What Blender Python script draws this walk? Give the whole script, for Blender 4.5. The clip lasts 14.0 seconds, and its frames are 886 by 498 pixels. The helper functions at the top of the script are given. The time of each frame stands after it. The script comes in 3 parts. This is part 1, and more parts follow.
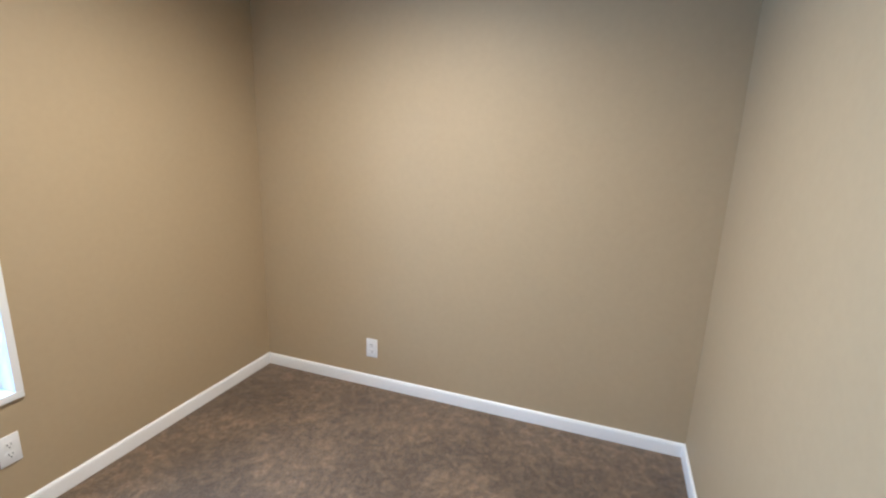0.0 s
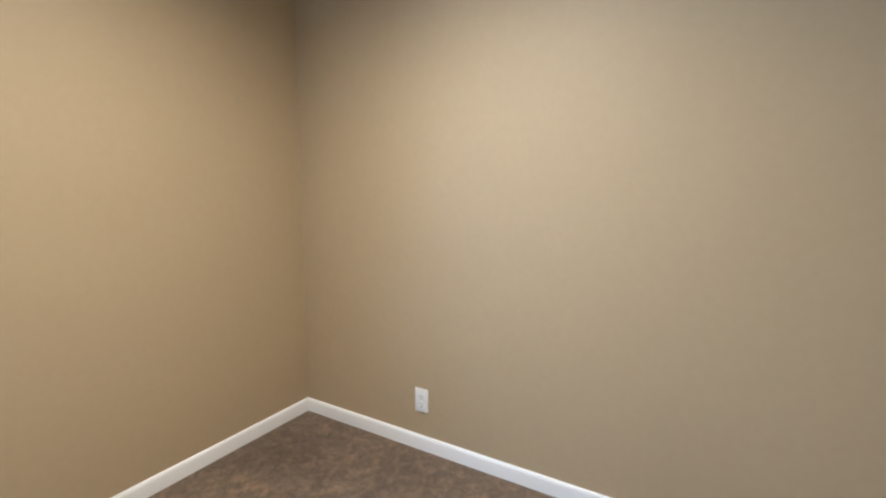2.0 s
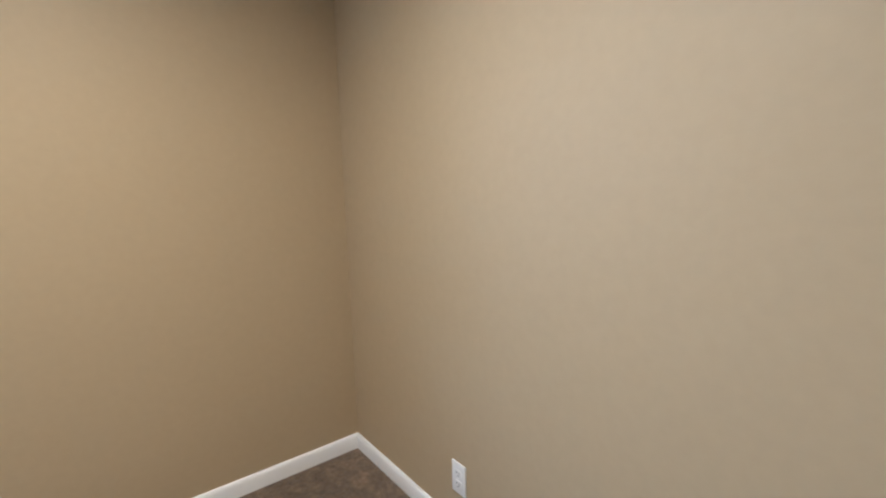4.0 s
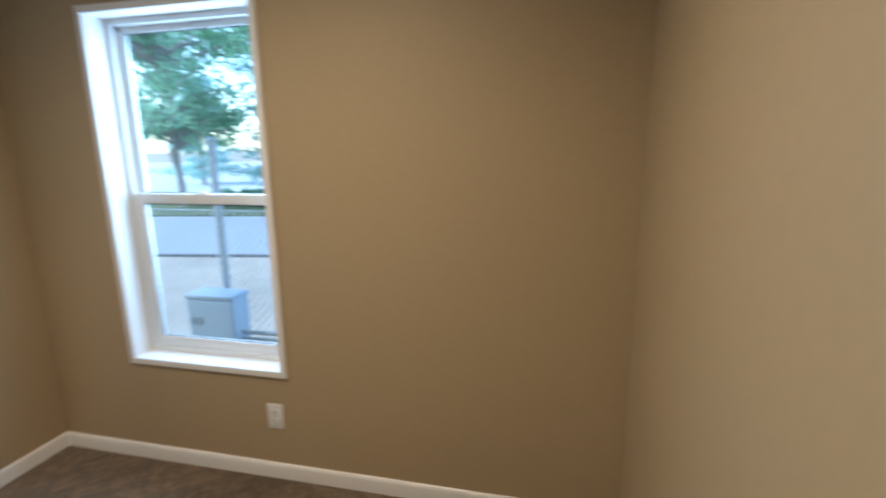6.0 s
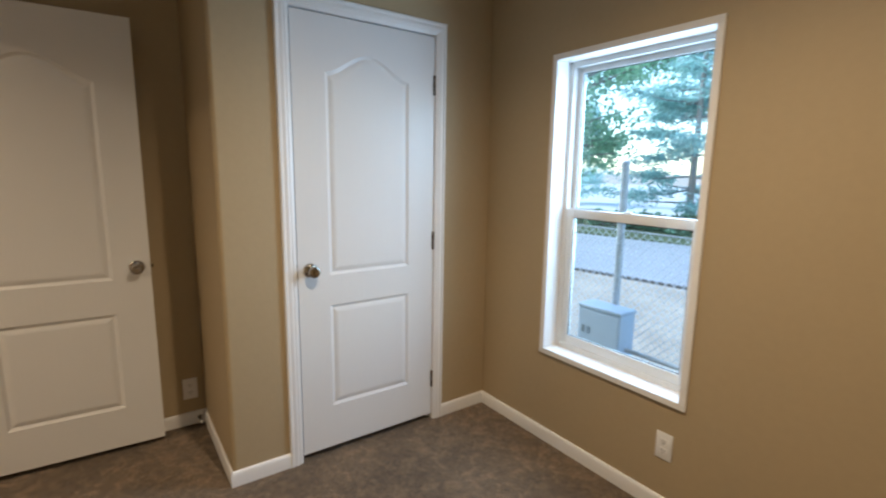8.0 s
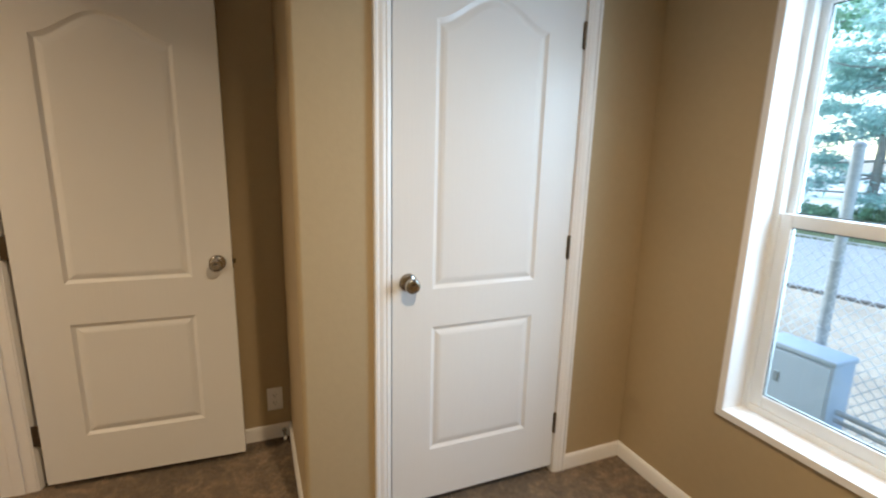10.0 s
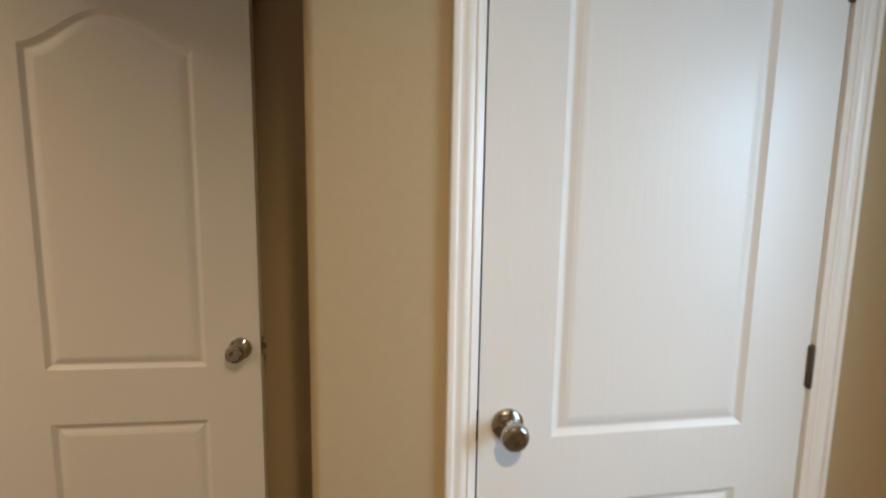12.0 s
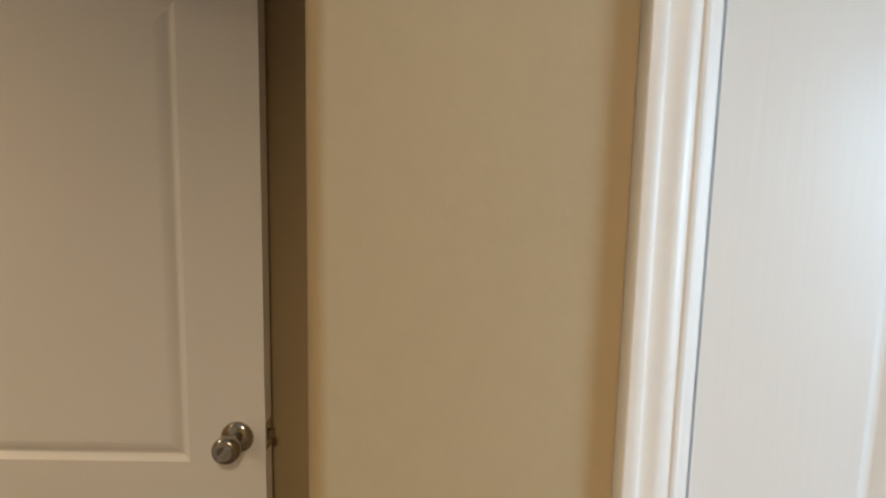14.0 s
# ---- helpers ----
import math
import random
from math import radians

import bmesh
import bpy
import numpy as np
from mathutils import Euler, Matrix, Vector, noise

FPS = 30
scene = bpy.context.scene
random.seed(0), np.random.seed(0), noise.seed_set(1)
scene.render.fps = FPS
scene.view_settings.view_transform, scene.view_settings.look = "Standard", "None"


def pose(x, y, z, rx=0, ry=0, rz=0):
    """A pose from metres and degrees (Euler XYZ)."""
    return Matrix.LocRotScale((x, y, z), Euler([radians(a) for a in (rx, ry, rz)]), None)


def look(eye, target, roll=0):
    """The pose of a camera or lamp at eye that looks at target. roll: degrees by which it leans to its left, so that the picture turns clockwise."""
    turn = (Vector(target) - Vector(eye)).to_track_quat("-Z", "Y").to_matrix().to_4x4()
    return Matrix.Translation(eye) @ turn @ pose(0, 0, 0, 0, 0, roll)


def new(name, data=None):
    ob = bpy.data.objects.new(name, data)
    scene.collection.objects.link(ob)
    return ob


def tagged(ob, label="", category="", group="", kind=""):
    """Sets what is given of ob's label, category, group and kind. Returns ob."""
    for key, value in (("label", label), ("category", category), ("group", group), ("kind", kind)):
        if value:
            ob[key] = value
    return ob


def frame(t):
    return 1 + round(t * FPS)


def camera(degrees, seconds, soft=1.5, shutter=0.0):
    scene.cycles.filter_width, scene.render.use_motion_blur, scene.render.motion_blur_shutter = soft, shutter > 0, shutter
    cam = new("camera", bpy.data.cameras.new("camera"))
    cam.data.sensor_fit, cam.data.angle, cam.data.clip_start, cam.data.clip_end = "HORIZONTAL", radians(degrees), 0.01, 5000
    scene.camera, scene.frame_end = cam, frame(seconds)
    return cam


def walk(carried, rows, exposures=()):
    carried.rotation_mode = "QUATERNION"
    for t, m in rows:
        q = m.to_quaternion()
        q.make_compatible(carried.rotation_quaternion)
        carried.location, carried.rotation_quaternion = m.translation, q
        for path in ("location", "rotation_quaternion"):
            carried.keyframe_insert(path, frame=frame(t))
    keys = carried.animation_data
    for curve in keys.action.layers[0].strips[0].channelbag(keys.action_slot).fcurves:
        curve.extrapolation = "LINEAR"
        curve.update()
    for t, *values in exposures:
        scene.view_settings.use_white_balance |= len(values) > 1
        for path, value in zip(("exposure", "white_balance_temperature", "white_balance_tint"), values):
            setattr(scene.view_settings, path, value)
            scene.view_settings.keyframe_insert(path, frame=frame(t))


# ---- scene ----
cam = camera(86.0, 14.0, soft=2.1, shutter=0.5)
PATH = [
    (0, (0.256, -1.969, 1.459), (2.089, -1.318, 0.995), 2.02),
    (0.5, (0.353, -1.962, 1.411), (2.155, -1.205, 0.988), 1.77),
    (1, (0.455, -1.911, 1.380), (2.233, -1.089, 0.976), 1.98),
    (1.5, (0.576, -1.882, 1.302), (2.347, -1.010, 0.978), 0.53),
    (2, (0.796, -1.878, 1.251), (2.499, -0.870, 0.963), 0.52),
    (4.5, (1.759, -1.860, 1.314), (2.647, -0.108, 0.940), -0.60),
    (5, (1.869, -1.825, 1.383), (2.350, 0.070, 0.964), 0.84),
    (5.5, (2.011, -1.727, 1.439), (2.185, 0.211, 0.977), 0.97),
    (6, (2.257, -1.611, 1.392), (1.816, 0.295, 0.975), -0.73),
    (6.5, (2.243, -1.697, 1.388), (1.316, 0.037, 1.020), -0.26),
    (7, (2.220, -1.741, 1.395), (0.909, -0.267, 1.062), 0.20),
    (7.5, (2.157, -1.773, 1.412), (0.674, -0.472, 1.081), 0.73),
    (8, (2.080, -1.790, 1.394), (0.472, -0.646, 1.068), 0.84),
    (8.2, (2.038, -1.792, 1.391), (0.394, -0.702, 1.057), 0.92),
    (10.5, (1.361, -1.471, 1.406), (-0.499, -0.878, 0.971), 0.97),
    (11, (1.170, -1.422, 1.390), (-0.739, -0.995, 0.974), 0.45),
    (11.5, (1.016, -1.395, 1.384), (-0.925, -1.029, 1.075), 1.04),
    (12, (0.854, -1.320, 1.392), (-1.106, -1.009, 1.143), 0.90),
    (12.5, (0.734, -1.276, 1.394), (-1.244, -1.044, 1.212), 0.82),
    (13, (0.607, -1.278, 1.404), (-1.378, -1.133, 1.213), 1.01),
    (13.5, (0.464, -1.326, 1.412), (-1.522, -1.199, 1.216), 1.38),
    (14, (0.363, -1.342, 1.404), (-1.623, -1.222, 1.197), 1.24),
]
EXPOSURES = [(0, 2.86, 4600, 7), (2, 2.84, 4650, 6), (4.5, 2.55, 4550, 7), (5, 2.02, 4850, 7), (6, 1.93, 5300, 7), (8, 1.97, 5700, 8), (10.5, 2.24, 6150, 8), (12.5, 2.0, 6150, 8), (14, 2.15, 6000, 7)]
walk(cam, [(t, look(eye, target, roll)) for t, eye, target, roll in PATH], EXPOSURES)


# ---- world, sun, lamps ----
SUN_AZ, SUN_EL = radians(250), radians(38)
world = bpy.data.worlds.new("sky")
scene.world = world
world.use_nodes = True
wn = world.node_tree.nodes
sky = wn.new("ShaderNodeTexSky")
sky.sky_type = "NISHITA"
sky.sun_disc = False
sky.sun_elevation, sky.sun_rotation = SUN_EL, SUN_AZ
sky.air_density, sky.dust_density, sky.ozone_density = 1.0, 0.6, 1.0
wn["Background"].inputs["Strength"].default_value = 0.14
world.node_tree.links.new(sky.outputs["Color"], wn["Background"].inputs["Color"])


def sun_lamp():
    data = bpy.data.lights.new("sun", "SUN")
    data.energy, data.angle, data.color = 1.0, radians(15), (1.0, 0.97, 0.93)
    ob = new("sun", data)
    d = Vector((math.sin(SUN_AZ) * math.cos(SUN_EL), math.cos(SUN_AZ) * math.cos(SUN_EL), math.sin(SUN_EL)))
    ob.matrix_world = look(d * 40, (0, 0, 0))


def down_lamp(x, y, z, power, size, blend):
    data = bpy.data.lights.new("downlight_beam", "SPOT")
    data.energy, data.spot_size, data.spot_blend = power, radians(size), blend
    data.shadow_soft_size, data.color = 0.045, LAMP_COLOR
    ob = new("downlight_beam", data)
    ob.matrix_world = look((x, y, z), (x, y + 0.0001, z - 1))


def window_light(x, z, wide, high, power):
    """Light of the open sky, standing just outside the window's panes."""
    data = bpy.data.lights.new("window_daylight", "AREA")
    data.shape, data.size, data.size_y = "RECTANGLE", wide, high
    data.energy, data.color = power, (0.58, 0.79, 1.0)
    ob = new("window_daylight", data)
    ob.matrix_world = look((x, 0.30, z), (x, -1.0, z - 0.35))


LAMP_COLOR = (1.0, 0.735, 0.46)
ROOM_LAMP, HALL_LAMP = (1.43, -1.13), (0.00, -3.46)      # downlights, x and y
sun_lamp()
down_lamp(*ROOM_LAMP, 2.43, 45, 158, 1.0)
down_lamp(*HALL_LAMP, 2.43, 38, 165, 1.0)
window_light(0.84, 1.36, 0.60, 0.95, 6.0)

# ---- materials ----
XE, YS, XW, YJ, HC = 2.535, -2.420, -0.686, -1.427, 2.44
T = 0.115


def material(name, color, rough=0.6, metal=0.0, vary=0.0, scale=4.0, fine=0.0, fine_scale=60.0, bump=0.0, bump_scale=200.0,
             stretch=(1, 1, 1), per_object=0.0, per_island=0.0, spec=0.5):
    m = bpy.data.materials.new(name)
    m.use_nodes = True
    nt = m.node_tree
    b = nt.nodes["Principled BSDF"]
    b.inputs["Roughness"].default_value, b.inputs["Metallic"].default_value = rough, metal
    b.inputs["Specular IOR Level"].default_value = spec
    b.inputs["Base Color"].default_value = (*color, 1)
    link = nt.links.new
    geo = nt.nodes.new("ShaderNodeNewGeometry")
    mapping = nt.nodes.new("ShaderNodeMapping")
    mapping.inputs["Scale"].default_value = stretch
    link(geo.outputs["Position"], mapping.inputs["Vector"])

    def noise_at(s, detail=3.0):
        n = nt.nodes.new("ShaderNodeTexNoise")
        n.inputs["Scale"].default_value, n.inputs["Detail"].default_value = s, detail
        link(mapping.outputs["Vector"], n.inputs["Vector"])
        return n.outputs["Fac"]

    value = None
    for amount, src in ((vary, lambda: noise_at(scale)), (fine, lambda: noise_at(fine_scale)),
                        (per_object, lambda: nt.nodes.new("ShaderNodeObjectInfo").outputs["Random"]),
                        (per_island, lambda: geo.outputs["Random Per Island"])):
        if amount:
            r = nt.nodes.new("ShaderNodeMapRange")
            r.inputs["From Min"].default_value, r.inputs["From Max"].default_value = (0.25, 0.75) if src else (0, 1)
            r.inputs["To Min"].default_value, r.inputs["To Max"].default_value = 1 - amount, 1 + amount
            link(src(), r.inputs["Value"])
            if value is None:
                value = r.outputs["Result"]
            else:
                mul = nt.nodes.new("ShaderNodeMath")
                mul.operation = "MULTIPLY"
                link(value, mul.inputs[0]), link(r.outputs["Result"], mul.inputs[1])
                value = mul.outputs["Value"]
    if value is not None:
        mix = nt.nodes.new("ShaderNodeVectorMath")
        mix.operation = "SCALE"
        mix.inputs[0].default_value = color
        link(value, mix.inputs["Scale"])
        link(mix.outputs["Vector"], b.inputs["Base Color"])
    if bump:
        n = noise_at(bump_scale, 2.0)
        bp = nt.nodes.new("ShaderNodeBump")
        bp.inputs["Strength"].default_value, bp.inputs["Distance"].default_value = bump, 0.004
        link(n, bp.inputs["Height"]), link(bp.outputs["Normal"], b.inputs["Normal"])
    return m


def wall_paint():
    """Tan eggshell paint over a light orange-peel texture."""
    m = material("tan wall paint", (0.415, 0.322, 0.190), 0.55, vary=0.025, scale=1.3, fine=0.02, fine_scale=35, spec=0.35)
    nt, b = m.node_tree, m.node_tree.nodes["Principled BSDF"]
    geo = nt.nodes.new("ShaderNodeNewGeometry")
    v = nt.nodes.new("ShaderNodeTexNoise")
    v.inputs["Scale"].default_value, v.inputs["Detail"].default_value = 62.0, 2.5
    ramp = nt.nodes.new("ShaderNodeMapRange")
    ramp.inputs["From Min"].default_value, ramp.inputs["From Max"].default_value = 0.45, 0.68
    bp = nt.nodes.new("ShaderNodeBump")
    bp.inputs["Strength"].default_value, bp.inputs["Distance"].default_value = 0.065, 0.0020
    nt.links.new(geo.outputs["Position"], v.inputs["Vector"])
    nt.links.new(v.outputs["Fac"], ramp.inputs["Value"])
    nt.links.new(ramp.outputs["Result"], bp.inputs["Height"])
    nt.links.new(bp.outputs["Normal"], b.inputs["Normal"])
    return m


def carpet_pile():
    """Brown cut-pile carpet: brushed patches, tufts and fine fibre."""
    m = bpy.data.materials.new("brown carpet")
    m.use_nodes = True
    nt, b = m.node_tree, m.node_tree.nodes["Principled BSDF"]
    link = nt.links.new
    geo = nt.nodes.new("ShaderNodeNewGeometry")

    def noise_at(s, detail, rough=0.5, twist=0.0):
        n = nt.nodes.new("ShaderNodeTexNoise")
        n.inputs["Scale"].default_value, n.inputs["Detail"].default_value, n.inputs["Roughness"].default_value = s, detail, rough
        n.inputs["Distortion"].default_value = twist
        link(geo.outputs["Position"], n.inputs["Vector"])
        return n.outputs["Fac"]

    def ranged(src, a, c, lo, hi):
        r = nt.nodes.new("ShaderNodeMapRange")
        r.interpolation_type = "SMOOTHSTEP"
        for k, v in (("From Min", a), ("From Max", c), ("To Min", lo), ("To Max", hi)):
            r.inputs[k].default_value = v
        link(src, r.inputs["Value"])
        return r.outputs["Result"]

    def times(p, q):
        n = nt.nodes.new("ShaderNodeMath")
        n.operation = "MULTIPLY"
        link(p, n.inputs[0]), link(q, n.inputs[1])
        return n.outputs["Value"]

    brushed = times(ranged(noise_at(15.0, 6.0, 0.74, 0.6), 0.45, 0.61, 0.82, 1.28), ranged(noise_at(2.2, 3.0), 0.35, 0.65, 0.82, 1.18))
    tufts = times(ranged(noise_at(36.0, 4.0, 0.7, 0.5), 0.38, 0.64, 0.84, 1.20), ranged(noise_at(90.0, 3.0, 0.6), 0.32, 0.68, 0.86, 1.14))
    fibre = ranged(noise_at(420.0, 2.0), 0.30, 0.70, 0.86, 1.14)
    mix = nt.nodes.new("ShaderNodeVectorMath")
    mix.operation = "SCALE"
    mix.inputs[0].default_value = (0.156, 0.106, 0.060)
    link(times(times(brushed, tufts), fibre), mix.inputs["Scale"])
    link(mix.outputs["Vector"], b.inputs["Base Color"])
    b.inputs["Roughness"].default_value = 0.7
    b.inputs["Specular IOR Level"].default_value = 0.35
    b.inputs["Sheen Weight"].default_value, b.inputs["Sheen Roughness"].default_value = 0.14, 0.35
    bp = nt.nodes.new("ShaderNodeBump")
    bp.inputs["Strength"].default_value, bp.inputs["Distance"].default_value = 0.9, 0.011
    add = nt.nodes.new("ShaderNodeMath")
    link(noise_at(20.0, 6.0, 0.72, 0.8), add.inputs[0]), link(noise_at(160.0, 3.0, 0.6), add.inputs[1])
    link(add.outputs["Value"], bp.inputs["Height"]), link(bp.outputs["Normal"], b.inputs["Normal"])
    return m


def door_paint():
    """White semi-gloss paint over a moulded wood-grain skin."""
    m = material("white door paint", (0.74, 0.73, 0.71), 0.31, vary=0.015, scale=2.0, spec=0.32)
    nt, b = m.node_tree, m.node_tree.nodes["Principled BSDF"]
    tex = nt.nodes.new("ShaderNodeTexCoord")
    mapping = nt.nodes.new("ShaderNodeMapping")
    mapping.inputs["Scale"].default_value = (1, 120, 5)
    n = nt.nodes.new("ShaderNodeTexNoise")
    n.inputs["Scale"].default_value, n.inputs["Detail"].default_value, n.inputs["Distortion"].default_value = 1.0, 2.0, 0.6
    bp = nt.nodes.new("ShaderNodeBump")
    bp.inputs["Strength"].default_value, bp.inputs["Distance"].default_value = 0.26, 0.0010
    nt.links.new(tex.outputs["Object"], mapping.inputs["Vector"])
    nt.links.new(mapping.outputs["Vector"], n.inputs["Vector"])
    nt.links.new(n.outputs["Fac"], bp.inputs["Height"])
    nt.links.new(bp.outputs["Normal"], b.inputs["Normal"])
    return m


def clear_glass():
    m = bpy.data.materials.new("window glass")
    m.use_nodes = True
    nt = m.node_tree
    nt.nodes.remove(nt.nodes["Principled BSDF"])
    mix, tr, gl = (nt.nodes.new("ShaderNodeMixShader"), nt.nodes.new("ShaderNodeBsdfTransparent"), nt.nodes.new("ShaderNodeBsdfGlossy"))
    lw = nt.nodes.new("ShaderNodeLayerWeight")
    pw, fr = nt.nodes.new("ShaderNodeMath"), nt.nodes.new("ShaderNodeMath")
    pw.operation, fr.operation = "POWER", "MULTIPLY_ADD"
    pw.inputs[1].default_value, fr.inputs[1].default_value, fr.inputs[2].default_value = 4.0, 0.6, 0.03
    nt.links.new(lw.outputs["Facing"], pw.inputs[0]), nt.links.new(pw.outputs["Value"], fr.inputs[0])
    gl.inputs["Roughness"].default_value = 0.01
    tr.inputs["Color"].default_value = (0.93, 0.97, 0.96, 1)
    nt.links.new(fr.outputs["Value"], mix.inputs["Fac"])
    nt.links.new(tr.outputs["BSDF"], mix.inputs[1]), nt.links.new(gl.outputs["BSDF"], mix.inputs[2])
    nt.links.new(mix.outputs["Shader"], nt.nodes["Material Output"].inputs["Surface"])
    return m


def glowing(name, color, strength):
    m = material(name, (0.9, 0.9, 0.9), 0.4)
    b = m.node_tree.nodes["Principled BSDF"]
    b.inputs["Emission Color"].default_value, b.inputs["Emission Strength"].default_value = (*color, 1), strength
    return m


def foliage(name, color):
    """Leaves that let part of the light through."""
    m = material(name, color, 0.55, per_island=0.45)
    nt = m.node_tree
    b, out = nt.nodes["Principled BSDF"], nt.nodes["Material Output"]
    tr, mix = nt.nodes.new("ShaderNodeBsdfTranslucent"), nt.nodes.new("ShaderNodeMixShader")
    tr.inputs["Color"].default_value = (*[c * 1.5 for c in color], 1)
    mix.inputs["Fac"].default_value = 0.5
    nt.links.new(b.outputs["BSDF"], mix.inputs[1]), nt.links.new(tr.outputs["BSDF"], mix.inputs[2])
    nt.links.new(mix.outputs["Shader"], out.inputs["Surface"])
    return m


WALL, CARPET, DOOR, GLASS = wall_paint(), carpet_pile(), door_paint(), clear_glass()
TRIM = material("white trim paint", (0.80, 0.78, 0.75), 0.33, vary=0.02, scale=3, fine=0.015, fine_scale=90, bump=0.03, bump_scale=120)
CEIL = material("white ceiling paint", (0.78, 0.76, 0.72), 0.8, vary=0.02, bump=0.3, bump_scale=90)
VINYL = material("white vinyl", (0.76, 0.77, 0.76), 0.38, vary=0.015, scale=6)
NICKEL = material("satin nickel", (0.42, 0.385, 0.34), 0.13, 1.0, vary=0.04, scale=40)
HINGE = material("brushed steel", (0.15, 0.125, 0.095), 0.42, 1.0, vary=0.08, scale=60)
PLASTIC = material("white outlet plastic", (0.78, 0.76, 0.73), 0.35, vary=0.01)
SLOT = material("dark slot", (0.03, 0.028, 0.025), 0.6)
RUBBER = material("white rubber", (0.7, 0.68, 0.64), 0.6)
GALV = material("galvanised steel", (0.38, 0.43, 0.49), 0.5, 0.3, vary=0.12, scale=30, fine=0.08, fine_scale=120)
WIRE = material("zinc-coated wire", (0.52, 0.59, 0.67), 0.5, 0.2, vary=0.08, scale=30)
LATCH = material("dull grey latch", (0.20, 0.25, 0.31), 0.5, vary=0.05, scale=30)
BOXPAINT = material("blue-grey enamel", (0.36, 0.45, 0.58), 0.42, vary=0.03, scale=8, fine=0.02)
DRYGROUND = material("dry sandy ground", (0.42, 0.36, 0.29), 0.95, vary=0.18, scale=1.6, fine=0.16, fine_scale=18, bump=0.8, bump_scale=30)
ASPHALT = material("pale worn asphalt", (0.36, 0.37, 0.39), 0.85, vary=0.07, scale=0.7, fine=0.10, fine_scale=40, bump=0.3, bump_scale=120)
CONCRETE = material("pale concrete", (0.60, 0.60, 0.59), 0.85, vary=0.06, scale=0.3, fine=0.05)
KERBDARK = material("weathered kerb edge", (0.10, 0.095, 0.09), 0.9, vary=0.2, scale=2, fine=0.1)
GRASS = material("verge grass", (0.10, 0.13, 0.05), 0.9, vary=0.3, scale=1.2, fine=0.3, fine_scale=14, bump=0.8, bump_scale=25)
BARK = material("grey-brown bark", (0.30, 0.28, 0.26), 0.9, vary=0.2, scale=3, fine=0.25, fine_scale=25, bump=0.9, bump_scale=35, stretch=(1, 1, 0.25))
LEAF = foliage("broad leaves", (0.27, 0.43, 0.29))
NEEDLE = foliage("blue-green needles", (0.36, 0.52, 0.50))
SHRUB = foliage("shrub leaves", (0.19, 0.33, 0.22))
HOUSEWALL = material("white lap siding", (0.72, 0.72, 0.70), 0.6, vary=0.04)
ROOFING = material("pale grey shingles", (0.40, 0.40, 0.41), 0.85, vary=0.15, scale=3, fine=0.15)
CARPAINT = material("white car paint", (0.70, 0.71, 0.72), 0.25)
CARBLUE = material("blue car paint", (0.24, 0.33, 0.44), 0.25)
TYRE = material("tyre rubber", (0.03, 0.03, 0.03), 0.8)
DARKGLASS = material("dark glass", (0.03, 0.04, 0.05), 0.08)


# ---- mesh helpers ----
def part(name, bm, mat, parent=None, label="", smooth=False):
    bmesh.ops.recalc_face_normals(bm, faces=bm.faces)
    me = bpy.data.meshes.new(name)
    bm.to_mesh(me)
    bm.free()
    me.materials.append(mat)
    if smooth:
        for p in me.polygons:
            p.use_smooth = True
        me.set_sharp_from_angle(angle=radians(40))
    ob = new(name, me)
    if parent is not None:
        ob.parent = parent
    if label:
        ob["label"] = label
    return ob


def thing(name, label, category, kind="", group="", at=None):
    ob = new(name)
    ob.empty_display_size = 0.1
    if at is not None:
        ob.matrix_world = at
    return tagged(ob, label, category, group, kind)


def add_box(bm, x0, y0, z0, x1, y1, z1, bevel=0.0):
    r = bmesh.ops.create_cube(bm, size=1.0)
    for v in r["verts"]:
        v.co = Vector(((x0 + x1) / 2 + v.co.x * (x1 - x0), (y0 + y1) / 2 + v.co.y * (y1 - y0), (z0 + z1) / 2 + v.co.z * (z1 - z0)))
    if bevel:
        edges = list({e for v in r["verts"] for e in v.link_edges})
        bmesh.ops.bevel(bm, geom=edges, offset=bevel, segments=2, profile=0.5, affect="EDGES")
    return bm


def boxes(*rows, bevel=0.0):
    bm = bmesh.new()
    for r in rows:
        add_box(bm, *r, bevel=bevel)
    return bm


def lathe(profile, steps=28, axis="x"):
    """Turns (radius, height) points round an axis."""
    bm = bmesh.new()
    rings = []
    for r, h in profile:
        ring = []
        for i in range(steps):
            a = 2 * math.pi * i / steps
            c, s = r * math.cos(a), r * math.sin(a)
            ring.append(bm.verts.new((h, c, s) if axis == "x" else (c, h, s) if axis == "y" else (c, s, h)))
        rings.append(ring)
    for a, b in zip(rings, rings[1:]):
        for i in range(steps):
            bm.faces.new((a[i], a[(i + 1) % steps], b[(i + 1) % steps], b[i]))
    bm.faces.new(rings[0])
    bm.faces.new(rings[-1])
    return bm


def prism(bm, outline, z0, z1):
    lo = [bm.verts.new((x, y, z0)) for x, y in outline]
    hi = [bm.verts.new((x, y, z1)) for x, y in outline]
    n = len(outline)
    for i in range(n):
        bm.faces.new((lo[i], lo[(i + 1) % n], hi[(i + 1) % n], hi[i]))
    bm.faces.new(lo)
    bm.faces.new(hi)


def sweep(profile, stations):
    """Joins copies of a closed profile: each station maps (u, v) to a point."""
    bm = bmesh.new()
    rings = [[bm.verts.new(st(u, v)) for u, v in profile] for st in stations]
    n = len(profile)
    for a, b in zip(rings, rings[1:]):
        for i in range(n):
            bm.faces.new((a[i], a[(i + 1) % n], b[(i + 1) % n], b[i]))
    bm.faces.new(rings[0])
    bm.faces.new(rings[-1])
    return bm


